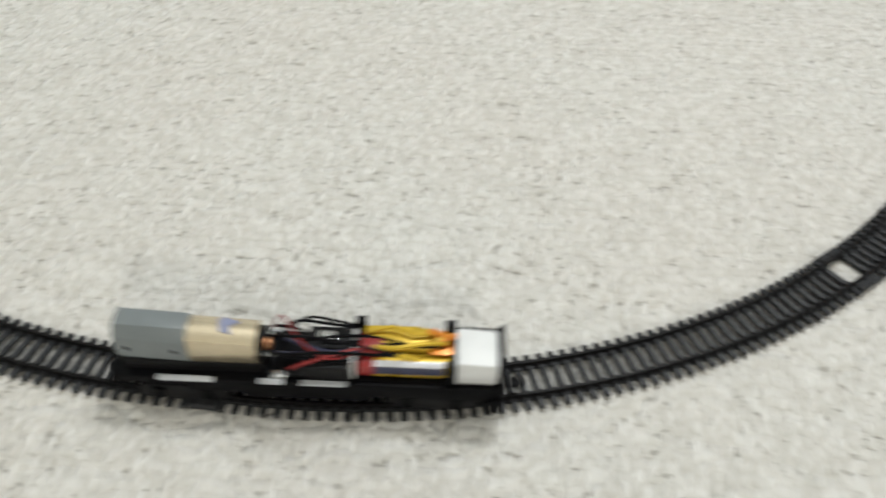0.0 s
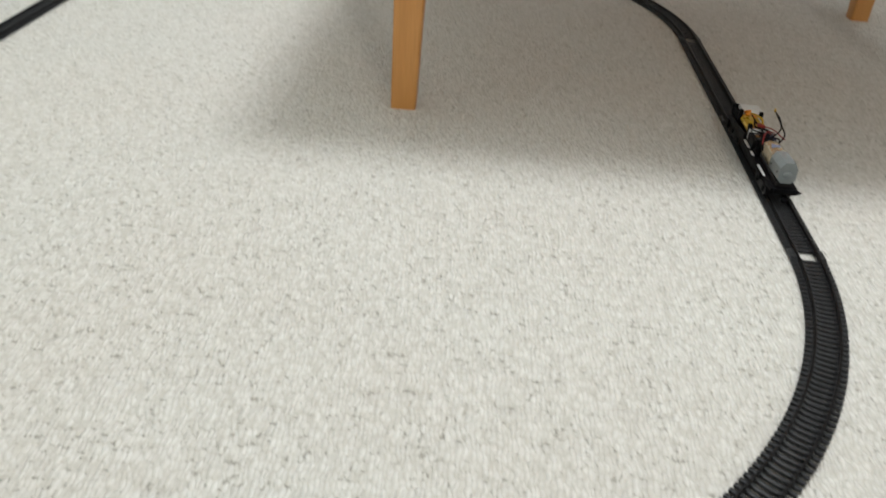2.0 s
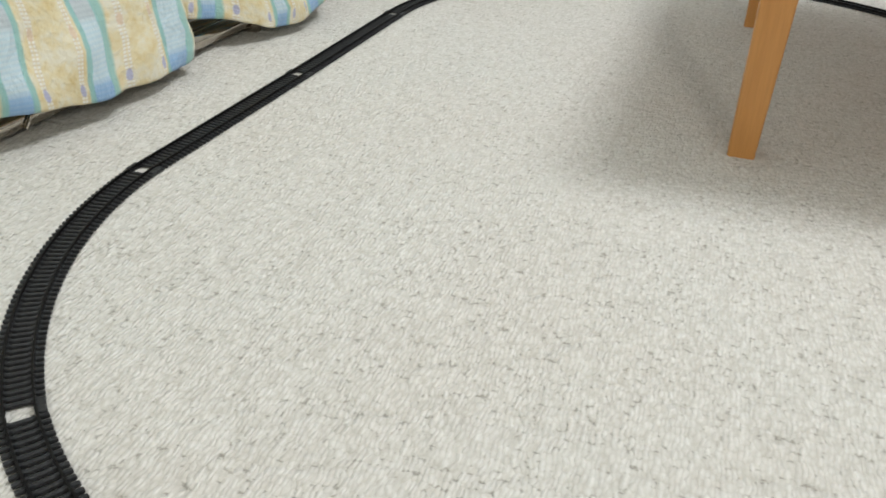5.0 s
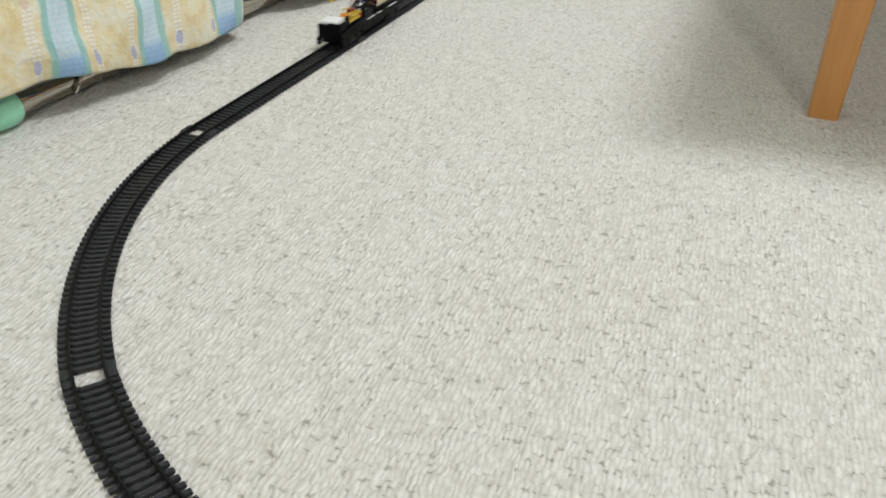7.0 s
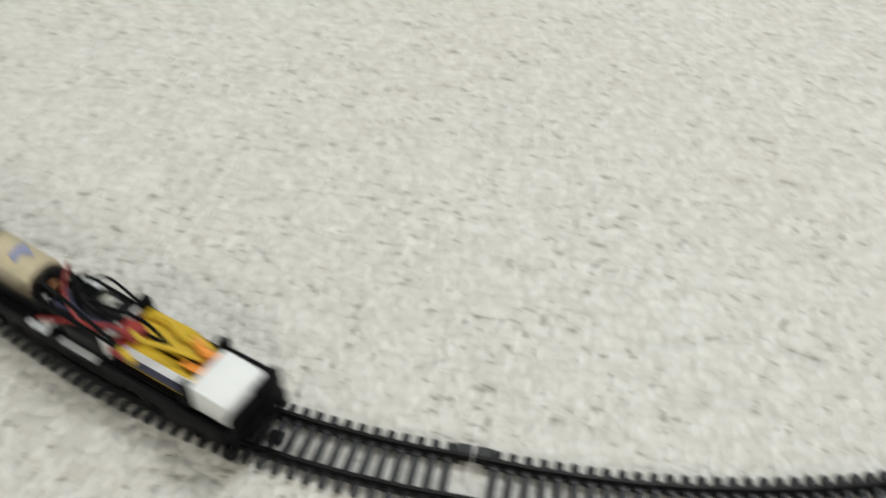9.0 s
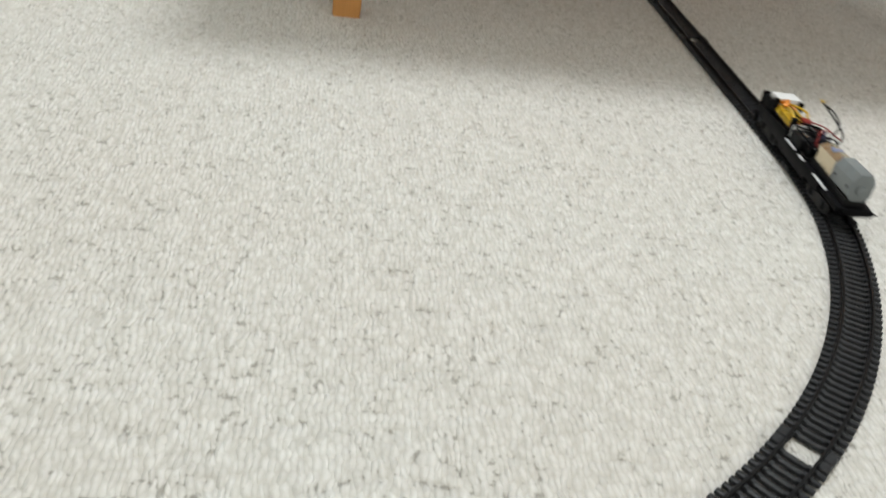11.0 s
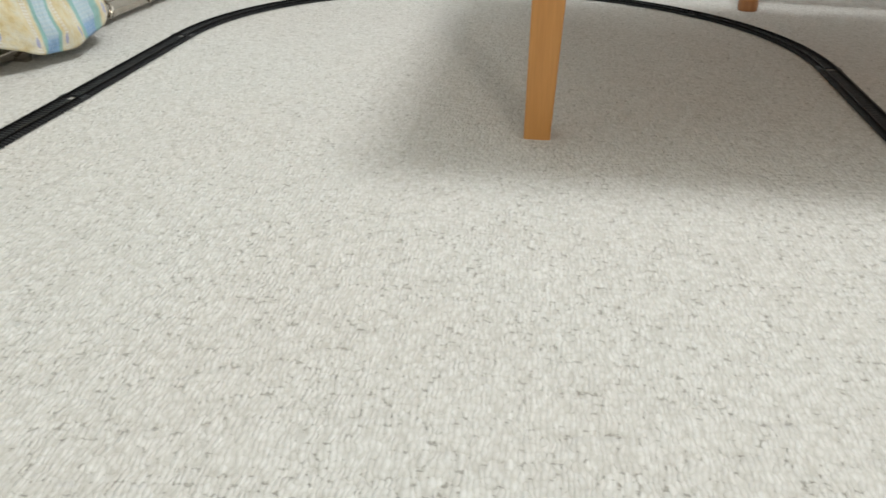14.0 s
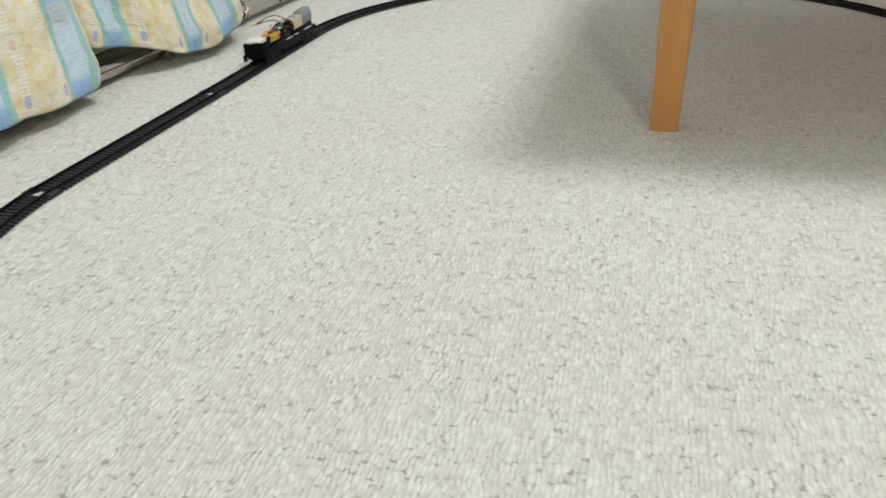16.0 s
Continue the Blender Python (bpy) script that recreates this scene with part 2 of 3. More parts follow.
def prism(outline, a, b, axis="x", bevel=0.0, bm=None):
    """An outline of (p, q) pairs drawn out from a to b along an axis."""
    bm = bm or bmesh.new()
    spot = {"x": lambda w, p, q: (w, p, q), "y": lambda w, p, q: (p, w, q), "z": lambda w, p, q: (p, q, w)}[axis]
    lo = [bm.verts.new(spot(a, p, q)) for p, q in outline]
    hi = [bm.verts.new(spot(b, p, q)) for p, q in outline]
    n = len(outline)
    faces = [bm.faces.new(lo[::-1]), bm.faces.new(hi)]
    faces += [bm.faces.new((lo[i], lo[(i + 1) % n], hi[(i + 1) % n], hi[i])) for i in range(n)]
    bmesh.ops.recalc_face_normals(bm, faces=faces)
    if bevel:
        edges = list({e for f in faces for e in f.edges})
        bmesh.ops.bevel(bm, geom=edges, offset=bevel, segments=2, affect="EDGES", profile=0.6)
    return bm


def lathe(profile, axis="x", steps=24, bm=None, at=(0, 0, 0)):
    """A turned body: (place along the axis, radius) pairs, closed at both ends."""
    bm = bm or bmesh.new()
    rings = []
    for w, r in profile:
        ring = []
        for i in range(steps):
            p, q = r * math.cos(2 * math.pi * i / steps), r * math.sin(2 * math.pi * i / steps)
            co = {"x": (w, p, q), "y": (p, w, q), "z": (p, q, w)}[axis]
            ring.append(bm.verts.new(Vector(co) + Vector(at)))
        rings.append(ring)
    faces = [bm.faces.new(rings[0][::-1]), bm.faces.new(rings[-1])]
    for a, b in zip(rings, rings[1:]):
        faces += [bm.faces.new((a[i], a[(i + 1) % steps], b[(i + 1) % steps], b[i])) for i in range(steps)]
    bmesh.ops.recalc_face_normals(bm, faces=faces)
    return bm


def tube(points, r, steps=8, fine=6, bm=None):
    """A round wire through the points, smoothed."""
    pts = [Vector(p) for p in points]
    line = []
    for i in range(len(pts) - 1):
        p0, p1, p2, p3 = pts[max(i - 1, 0)], pts[i], pts[i + 1], pts[min(i + 2, len(pts) - 1)]
        for j in range(fine):
            t = j / fine
            line.append(0.5 * (2 * p1 + (p2 - p0) * t + (2 * p0 - 5 * p1 + 4 * p2 - p3) * t * t + (3 * p1 - p0 - 3 * p2 + p3) * t ** 3))
    line.append(pts[-1])
    bm = bm or bmesh.new()
    rings, side = [], None
    for i, p in enumerate(line):
        way = (line[min(i + 1, len(line) - 1)] - line[max(i - 1, 0)]).normalized()
        side = way.orthogonal().normalized() if side is None else (side - way * side.dot(way)).normalized()
        up = way.cross(side)
        rings.append([bm.verts.new(p + r * (side * math.cos(2 * math.pi * k / steps) + up * math.sin(2 * math.pi * k / steps))) for k in range(steps)])
    faces = [bm.faces.new(rings[0][::-1]), bm.faces.new(rings[-1])]
    for a, b in zip(rings, rings[1:]):
        faces += [bm.faces.new((a[k], a[(k + 1) % steps], b[(k + 1) % steps], b[k])) for k in range(steps)]
    bmesh.ops.recalc_face_normals(bm, faces=faces)
    return bm


# ---- the room: carpet floor, plain walls and ceiling ----
X0, X1, Y0, Y1, TOP = -1.6, 2.2, -3.8, 2.4, 2.42


def room():
    bm = box(X0 - 0.1, X1 + 0.1, Y0 - 0.1, Y1 + 0.1, -0.05, 0.0)
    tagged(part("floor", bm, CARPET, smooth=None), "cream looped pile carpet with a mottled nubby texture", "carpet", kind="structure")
    for name, b in (("wall_west", (X0 - 0.1, X0, Y0, Y1, 0, TOP)), ("wall_east", (X1, X1 + 0.1, Y0, Y1, 0, TOP)),
                    ("wall_south", (X0 - 0.1, X1 + 0.1, Y0 - 0.1, Y0, 0, TOP)), ("wall_north", (X0 - 0.1, X1 + 0.1, Y1, Y1 + 0.1, 0, TOP))):
        tagged(part(name, box(*b), PAINT, smooth=None), "plain off-white painted wall", "wall", kind="structure")
    tagged(part("ceiling", box(X0 - 0.1, X1 + 0.1, Y0 - 0.1, Y1 + 0.1, TOP, TOP + 0.1), PAINT, smooth=None), "plain off-white ceiling", "ceiling", kind="structure")


room()

# ---- the track: an oval of eight curved and four straight sections ----
RADIUS, GAUGE = 0.4316, 0.0165
ARC = math.pi / 4 * RADIUS
EAST, WEST = 0.2821, 0.2919
# length of each section (an arc where ARC) and the small kink at the joint before it, in radians, anticlockwise
LENGTHS = (EAST, EAST, ARC, ARC, ARC, ARC, WEST, WEST, ARC, ARC, ARC, ARC)
KINKS = (0.0172, 0.0039, 0.0073, -0.0045, -0.0114, -0.0093, 0.0005, -0.0112, 0.0490, 0.0438, -0.0750, -0.0104)


def oval():
    """Start of each section along the run, its place, heading and length."""
    x, y, a, s, made = 0.4374, -0.2796, 1.5470, 0.0, []
    for kink, length in zip(KINKS, LENGTHS):
        a += kink
        made.append((s, x, y, a, length))
        if length == ARC:
            x += RADIUS * (math.sin(a + math.pi / 4) - math.sin(a))
            y += RADIUS * (math.cos(a) - math.cos(a + math.pi / 4))
            a += math.pi / 4
        else:
            x, y = x + length * math.cos(a), y + length * math.sin(a)
        s += length
    return made, s


SECTIONS, LOOP = oval()


def on_loop(s):
    """Place at s metres along the oval, anticlockwise from the near end of the east straight."""
    s %= LOOP
    start, x, y, a, length = [one for one in SECTIONS if one[0] <= s][-1]
    w = s - start
    if length == ARC:
        b = a + w / RADIUS
        return x + RADIUS * (math.sin(b) - math.sin(a)), y + RADIUS * (math.cos(a) - math.cos(b))
    return x + w * math.cos(a), y + w * math.sin(a)


def along(w, side, curved):
    """A point w metres along a section and side metres to its left, in the section's own space, with its heading."""
    if not curved:
        return w, side, 0.0
    a = w / RADIUS
    return (RADIUS - side) * math.sin(a), RADIUS - (RADIUS - side) * math.cos(a), a


def swept(outline, length, curved, steps):
    bm = bmesh.new()
    rings = []
    for i in range(steps + 1):
        ring = []
        for side, z in outline:
            x, y, _ = along(length * i / steps, side, curved)
            ring.append(bm.verts.new((x, y, z)))
        rings.append(ring)
    n = len(outline)
    faces = [bm.faces.new(rings[0][::-1]), bm.faces.new(rings[-1])]
    for a, b in zip(rings, rings[1:]):
        faces += [bm.faces.new((a[i], a[(i + 1) % n], b[(i + 1) % n], b[i])) for i in range(n)]
    bmesh.ops.recalc_face_normals(bm, faces=faces)
    return bm


def sleeper_mesh():
    bm = box(-0.0016, 0.0016, -0.0152, 0.0152, 0.0002, 0.0030, 0.0010, 2)
    for side in (-1, 1):
        y = side * GAUGE / 2
        box(-0.0013, 0.0013, y - 0.0024, y + 0.0024, 0.0025, 0.0035, bm=bm)
    return mesh_of("sleeper", bm, SLEEPER, 0.5)


SLEEPER_MESH = sleeper_mesh()


def track_section(length):
    curved = length == ARC
    top = thing("curved_track" if curved else "straight_track")
    steps = 16 if curved else 1
    for side in (-1, 1):
        y = side * (GAUGE / 2 + 0.0005)
        rail = [(y - 0.0011, 0.0027), (y + 0.0011, 0.0027), (y + 0.0011, 0.0033), (y + 0.0004, 0.0036), (y + 0.0004, 0.0047),
                (y + 0.0007, 0.0050), (y + 0.0007, 0.0058), (y - 0.0007, 0.0058), (y - 0.0007, 0.0050), (y - 0.0004, 0.0047),
                (y - 0.0004, 0.0036), (y - 0.0011, 0.0033)]
        part("rail", swept(rail, length, curved, steps), RAIL, top, "blackened metal rail", smooth=0.35)
        web = [(y - 0.0012, 0.0004), (y + 0.0012, 0.0004), (y + 0.0012, 0.0020), (y - 0.0012, 0.0020)]
        bm = swept(web, length - 0.008, curved, steps)
        x, yy, a = along(0.004, 0, curved)
        bmesh.ops.transform(bm, matrix=Matrix.Translation((x, yy, 0)) @ Matrix.Rotation(a, 4, "Z"), verts=bm.verts)
        part("stringer", bm, SLEEPER, top, smooth=0.35)
        for w in (0.0036, length - 0.0036):
            x, yy, a = along(w, side * 0.0118, curved)
            bm = box(-0.0034, 0.0034, -0.0030, 0.0030, 0.0002, 0.0042, 0.0006, 1)
            lug = part("joint_lug", bm, SLEEPER, top)
            lug.matrix_basis = Matrix.Translation((x, yy, 0)) @ Matrix.Rotation(a, 4, "Z")
    first = 0.0088
    count = round((length - 2 * first) / 0.0061)
    for i in range(count + 1):
        x, y, a = along(first + (length - 2 * first) * i / count, 0, curved)
        share("sleeper", SLEEPER_MESH, top, Matrix.Translation((x, y, 0)) @ Matrix.Rotation(a, 4, "Z"))
    kind = "curved" if curved else "straight"
    return tagged(top, f"{kind} black plastic model railway track section on carpet", "model track", f"{kind} track sections of the oval")


def lay_track():
    made = {}
    for _, x, y, a, length in SECTIONS:
        m = Matrix.Translation((x, y, 0.0006)) @ Matrix.Rotation(a, 4, "Z")
        if length in made:
            copy_thing(made[length], m)
        else:
            made[length] = track_section(length)
            made[length].matrix_world = m


lay_track()

# ---- the low table over the track and the stool behind it ----


def taper_leg(w0, w1, z0, z1, bevel, lean=(0, 0)):
    """A square leg that tapers towards the floor; lean moves its top."""
    bm = bmesh.new()
    rings = []
    for i in range(5):
        f = i / 4
        w = (w0 + (w1 - w0) * f) / 2
        ox, oy = lean[0] * f, lean[1] * f
        rings.append([bm.verts.new((ox + sx * w, oy + sy * w, z0 + (z1 - z0) * f)) for sx, sy in ((-1, -1), (1, -1), (1, 1), (-1, 1))])
    bm.faces.new(rings[0][::-1]), bm.faces.new(rings[-1])
    for a, b in zip(rings, rings[1:]):
        for i in range(4):
            bm.faces.new((a[i], a[(i + 1) % 4], b[(i + 1) % 4], b[i]))
    bmesh.ops.recalc_face_normals(bm, faces=bm.faces)
    up = [e for e in bm.edges if abs(e.verts[0].co.z - e.verts[1].co.z) > 1e-4]
    bmesh.ops.bevel(bm, geom=up, offset=bevel, segments=3, affect="EDGES", profile=0.5)
    return bm


def low_table():
    top = thing("low_table", pose(0.4045, 0.2240, 0))
    hx, hy = 0.332, 0.2495
    part("tabletop", box(-0.405, 0.405, -0.327, 0.324, 0.322, 0.346, 0.006, 3), OAK, top)
    for side in (-1, 1):
        part("apron", box(-hx + 0.02, hx - 0.02, side * hy - 0.009, side * hy + 0.009, 0.272, 0.322, 0.002), OAK, top)
        part("apron", box(side * hx - 0.009, side * hx + 0.009, -hy + 0.02, hy - 0.02, 0.272, 0.322, 0.002), OAK, top)
    for sx in (-1, 1):
        for sy in (-1, 1):
            leg = part("leg", taper_leg(0.0268, 0.0385, 0.0, 0.322, 0.003, (sx * -0.0045, sy * -0.004)), OAK, top, "tapered square wooden leg")
            leg.location = (sx * hx, sy * hy, 0)
    tagged(top, "orange-brown wooden low table standing over the track", "table")


def turned_leg(lean):
    """A round leg that splays outwards to its foot."""
    bm = lathe([(0.0, 0.0135), (0.004, 0.0150), (0.15, 0.0170), (0.405, 0.0195)], "z", 20)
    for v in bm.verts:
        v.co.x += lean[0] * v.co.z / 0.405
        v.co.y += lean[1] * v.co.z / 0.405
    return bm


def stool():
    top = thing("wooden_stool", pose(0.583, 0.805, 0, 0, 0, -5))
    part("seat", box(-0.174, 0.174, -0.211, 0.17, 0.395, 0.425, 0.008, 3), DARK_OAK, top)
    for sx in (-1, 1):
        for sy in (-1, 1):
            leg = part("leg", turned_leg((-0.006 * sx, 0.012 if sy < 0 else -0.02)), OAK, top, "turned wooden leg")
            leg.location = (sx * 0.163, sy * 0.163, 0)
            part("foot_cap", lathe([(0, 0.0150), (0.001, 0.0160), (0.016, 0.0165), (0.018, 0.0152)], "z", 20), DARK_OAK, leg, "dark brown foot cap")
    for side in (-1, 1):
        y0 = -0.157 if side < 0 else 0.153
        part("stretcher", box(-0.155, 0.155, y0 - 0.008, y0 + 0.008, 0.20, 0.225, 0.003), DARK_OAK, top)
    tagged(top, "brown wooden stool with round tapered legs and dark feet", "stool")


low_table()
stool()

# ---- the drying rack's floor pipes and the cotton blanket that hangs over them ----


def floor_rack():
    top = thing("drying_rack", pose(-0.592, 0.014, 0, 0, 0, -3.4))
    part("front_pipe", lathe([(-0.375, 0.0100), (-0.374, 0.0110), (0.90, 0.0110), (0.901, 0.0100)], "y", 28, at=(0.001, 0, 0.0176)), CHROME, top, "thicker chromed steel pipe")
    part("rear_pipe", lathe([(-0.330, 0.0100), (0.90, 0.0100)], "y", 24, at=(-0.0225, 0, 0.0220)), CHROME, top, "chromed steel pipe")
    cap = [(-0.450, 0.0095), (-0.448, 0.0130), (-0.440, 0.0158), (-0.425, 0.0166), (-0.352, 0.0166), (-0.349, 0.0173), (-0.340, 0.0174), (-0.334, 0.0160), (-0.331, 0.0115)]
    part("end_cap", lathe(cap, "y", 32, at=(0.001, -0.016, 0.0176)), MINT, top, "mint green plastic end cap")
    for y in (-0.275, 0.335, 0.455):
        bm = tube([(0.013, y - 0.012, 0.010), (0.0125, y - 0.002, 0.0230), (0.000, y + 0.008, 0.0305), (-0.022, y + 0.010, 0.0340)], 0.0026)
        part("wire_clip", bm, CHROME, top, "bent steel wire clip")
    for y in (0.12, 0.70):
        part("bracket", box(-0.036, 0.017, y - 0.006, y + 0.006, 0.0005, 0.0345, 0.002), CHROME, top)
    tagged(top, "chromed steel pipe rack base with mint end cap on carpet", "drying rack")


HEM = [(-1.300, -1.150, 0.050), (-1.292, -0.627, 0.045), (-0.900, -0.607, 0.043), (-0.605, -0.600, 0.041), (-0.448, -0.588, 0.036), (-0.374, -0.585, 0.041), (-0.325, -0.581, 0.039),
       (-0.286, -0.568, 0.037), (-0.227, -0.552, 0.027), (-0.153, -0.548, 0.022), (-0.084, -0.548, 0.018), (-0.050, -0.551, 0.019), (-0.033, -0.565, 0.026),
       (-0.031, -0.590, 0.039), (-0.016, -0.605, 0.049), (0.028, -0.576, 0.045), (0.078, -0.544, 0.030), (0.112, -0.527, 0.016), (0.176, -0.511, 0.020),
       (0.235, -0.515, 0.031), (0.277, -0.537, 0.053), (0.297, -0.583, 0.075), (0.291, -0.637, 0.089), (0.300, -0.740, 0.075), (0.296, -0.900, 0.060),
       (0.290, -1.150, 0.050)]

# repeats of the print at lengths along the hem: gathered tighter in the folds
PRINT = [(0.0, -0.27), (1.015, 6.5), (1.044, 6.93), (1.059, 7.06), (1.101, 7.41), (1.112, 7.54), (1.137, 7.91), (1.141, 7.93), (1.172, 8.06), (1.226, 8.41),
         (1.238, 8.54), (1.277, 8.93), (1.344, 9.15), (1.37, 9.30), (1.388, 9.41),
         (1.40, 9.52), (1.425, 9.91), (1.434, 9.96), (1.451, 10.06), (1.501, 10.41), (1.513, 10.52), (1.53, 10.92), (1.535, 10.98), (1.571, 11.47),
         (1.58, 11.52), (1.61, 11.9), (1.65, 12.1), (2.3, 16.5)]


def printed(u):
    for (a, pa), (b, pb) in zip(PRINT, PRINT[1:]):
        if u <= b or b == PRINT[-1][0]:
            return 0.150 * (pa + (pb - pa) * (u - a) / (b - a))


def curve_points(points, fine):
    pts = [Vector(p) for p in points]
    line = []
    for i in range(len(pts) - 1):
        p0, p1, p2, p3 = pts[max(i - 1, 0)], pts[i], pts[i + 1], pts[min(i + 2, len(pts) - 1)]
        for j in range(fine):
            t = j / fine
            line.append(0.5 * (2 * p1 + (p2 - p0) * t + (2 * p0 - 5 * p1 + 4 * p2 - p3) * t * t + (3 * p1 - p0 - 3 * p2 + p3) * t ** 3))
    return line + [pts[-1]]


def blanket():
    """A hanging cloth: its hem waves in plan, and the folds run out upwards as it leans back to the rail above."""
    hem = curve_points(HEM, 8)
    u, us = 0.0, []
    for i, p in enumerate(hem):
        u += (Vector((p.x, p.y, 0)) - Vector((hem[i - 1].x, hem[i - 1].y, 0))).length if i else 0
        us.append(u)
    us = [w - us[8] for w in us]
    # the last row is an unseen back drop, added to keep light from underneath
    rows = [0.0, 0.003, 0.012, 0.024, 0.038, 0.054, 0.07, 0.085, 0.10, 0.12, 0.14, 0.165, 0.19, 0.22, 0.26, 0.31, 0.36, 0.48, 0.60, 0.66, 1.2, 1.75]
    verts, uvs = [], []
    for v in rows:
        for p, uu in zip(hem, us):
            f = min(1.0, v / 0.60)
            over = min(0.60, max(0.0, v - 0.60))
            keep = (1 - f) ** 1.3
            rest = -0.62 - 0.03 * f
            x = rest + (p.y - rest) * keep + 0.003 * math.sin(uu * 75 + v * 30) * keep - over
            x += (0.0030 * noise.noise((uu * 60, v * 60, 0)) + 0.0065 * noise.noise((uu * 21, v * 24, 3.0)) * min(1.0, v / 0.03)) * keep - 0.004 * math.exp(-v / 0.010)
            y = p.x * (0.95 + 0.05 * keep) + 0.002 * math.sin(v * 60 + uu * 9)
            z = p.z * (1 - f) + min(v, 0.60 + 0.3 * min(over, 0.05)) - max(0.0, v - 1.2) + 0.0008 * math.sin(uu * 90) * math.exp(-v / 0.02)
            verts.append((x, y, z))
            uvs.append((printed(uu / 0.982), v))
    n = len(hem)
    faces = [(r * n + i, r * n + i + 1, (r + 1) * n + i + 1, (r + 1) * n + i) for r in range(len(rows) - 1) for i in range(n - 1)]
    me = bpy.data.meshes.new("blanket")
    me.from_pydata(verts, [], faces)
    layer = me.uv_layers.new(name="cloth")
    for loop in me.loops:
        layer.data[loop.index].uv = uvs[loop.vertex_index]
    for f in me.polygons:
        f.use_smooth = True
    me.materials.append(COTTON)
    ob = new("blanket", me)
    solid = ob.modifiers.new("thickness", "SOLIDIFY")
    solid.thickness, solid.offset = 0.005, 0
    tagged(ob, "yellow and blue striped cotton blanket hanging over the rack", "blanket")


floor_rack()
blanket()

# ---- the home-made locomotive: x ahead, y to its left, z up from the carpet ----


def wheelset_mesh():
    bm = bmesh.new()
    for side in (-1, 1):
        y = side * 0.0080
        lathe([(y - 0.0014, 0.0050), (y + side * 0.0002, 0.0052), (y + 0.0014, 0.0052)] if side > 0 else
              [(y - 0.0014, 0.0052), (y, 0.0052), (y + 0.0014, 0.0050)], "y", 20, bm)
        lathe([(y - side * 0.0014 - 0.0004, 0.0060), (y - side * 0.0014 + 0.0004, 0.0060)], "y", 20, bm)
    lathe([(-0.0070, 0.0012), (0.0070, 0.0012)], "y", 8, bm)
    return mesh_of("wheelset", bm, RAIL, 0.6)


def battery(name, parent, y, z, flip, label):
    """An AAA cell lying along the tray, its printed jacket in lengthwise bands."""
    bm = bmesh.new()
    steps, r = 32, 0.0052
    profile = [(0.0225, 0.0042), (0.0228, r), (0.0262, r), (0.0300, r), (0.0590, r), (0.0635, r), (0.0662, r), (0.0666, 0.0044)]
    rings = [[bm.verts.new((w, y + rr * math.cos(2 * math.pi * i / steps), z + rr * math.sin(2 * math.pi * i / steps))) for i in range(steps)] for w, rr in profile]
    bm.faces.new(rings[0][::-1]).material_index = 4
    bm.faces.new(rings[-1]).material_index = 4
    for k, (a, b) in enumerate(zip(rings, rings[1:])):
        for i in range(steps):
            f = bm.faces.new((a[i], a[(i + 1) % steps], b[(i + 1) % steps], b[i]))
            deg = (360 * (i + 0.5) / steps + (180 if flip else 0)) % 360
            band = 0
            if k in (1, 2):
                band = 3
            elif k in (5,):
                band = 5 if flip else 0
            elif k in (0, 6):
                band = 4
            elif 140 < deg < 182:
                band = 1
            elif 106 <= deg <= 140:
                band = 2
            f.material_index = band
    bmesh.ops.recalc_face_normals(bm, faces=bm.faces)
    return part(name, bm, [YELLOW, NAVY, SILVER, RED, COPPER, ORANGE], parent, label, smooth=0.7)


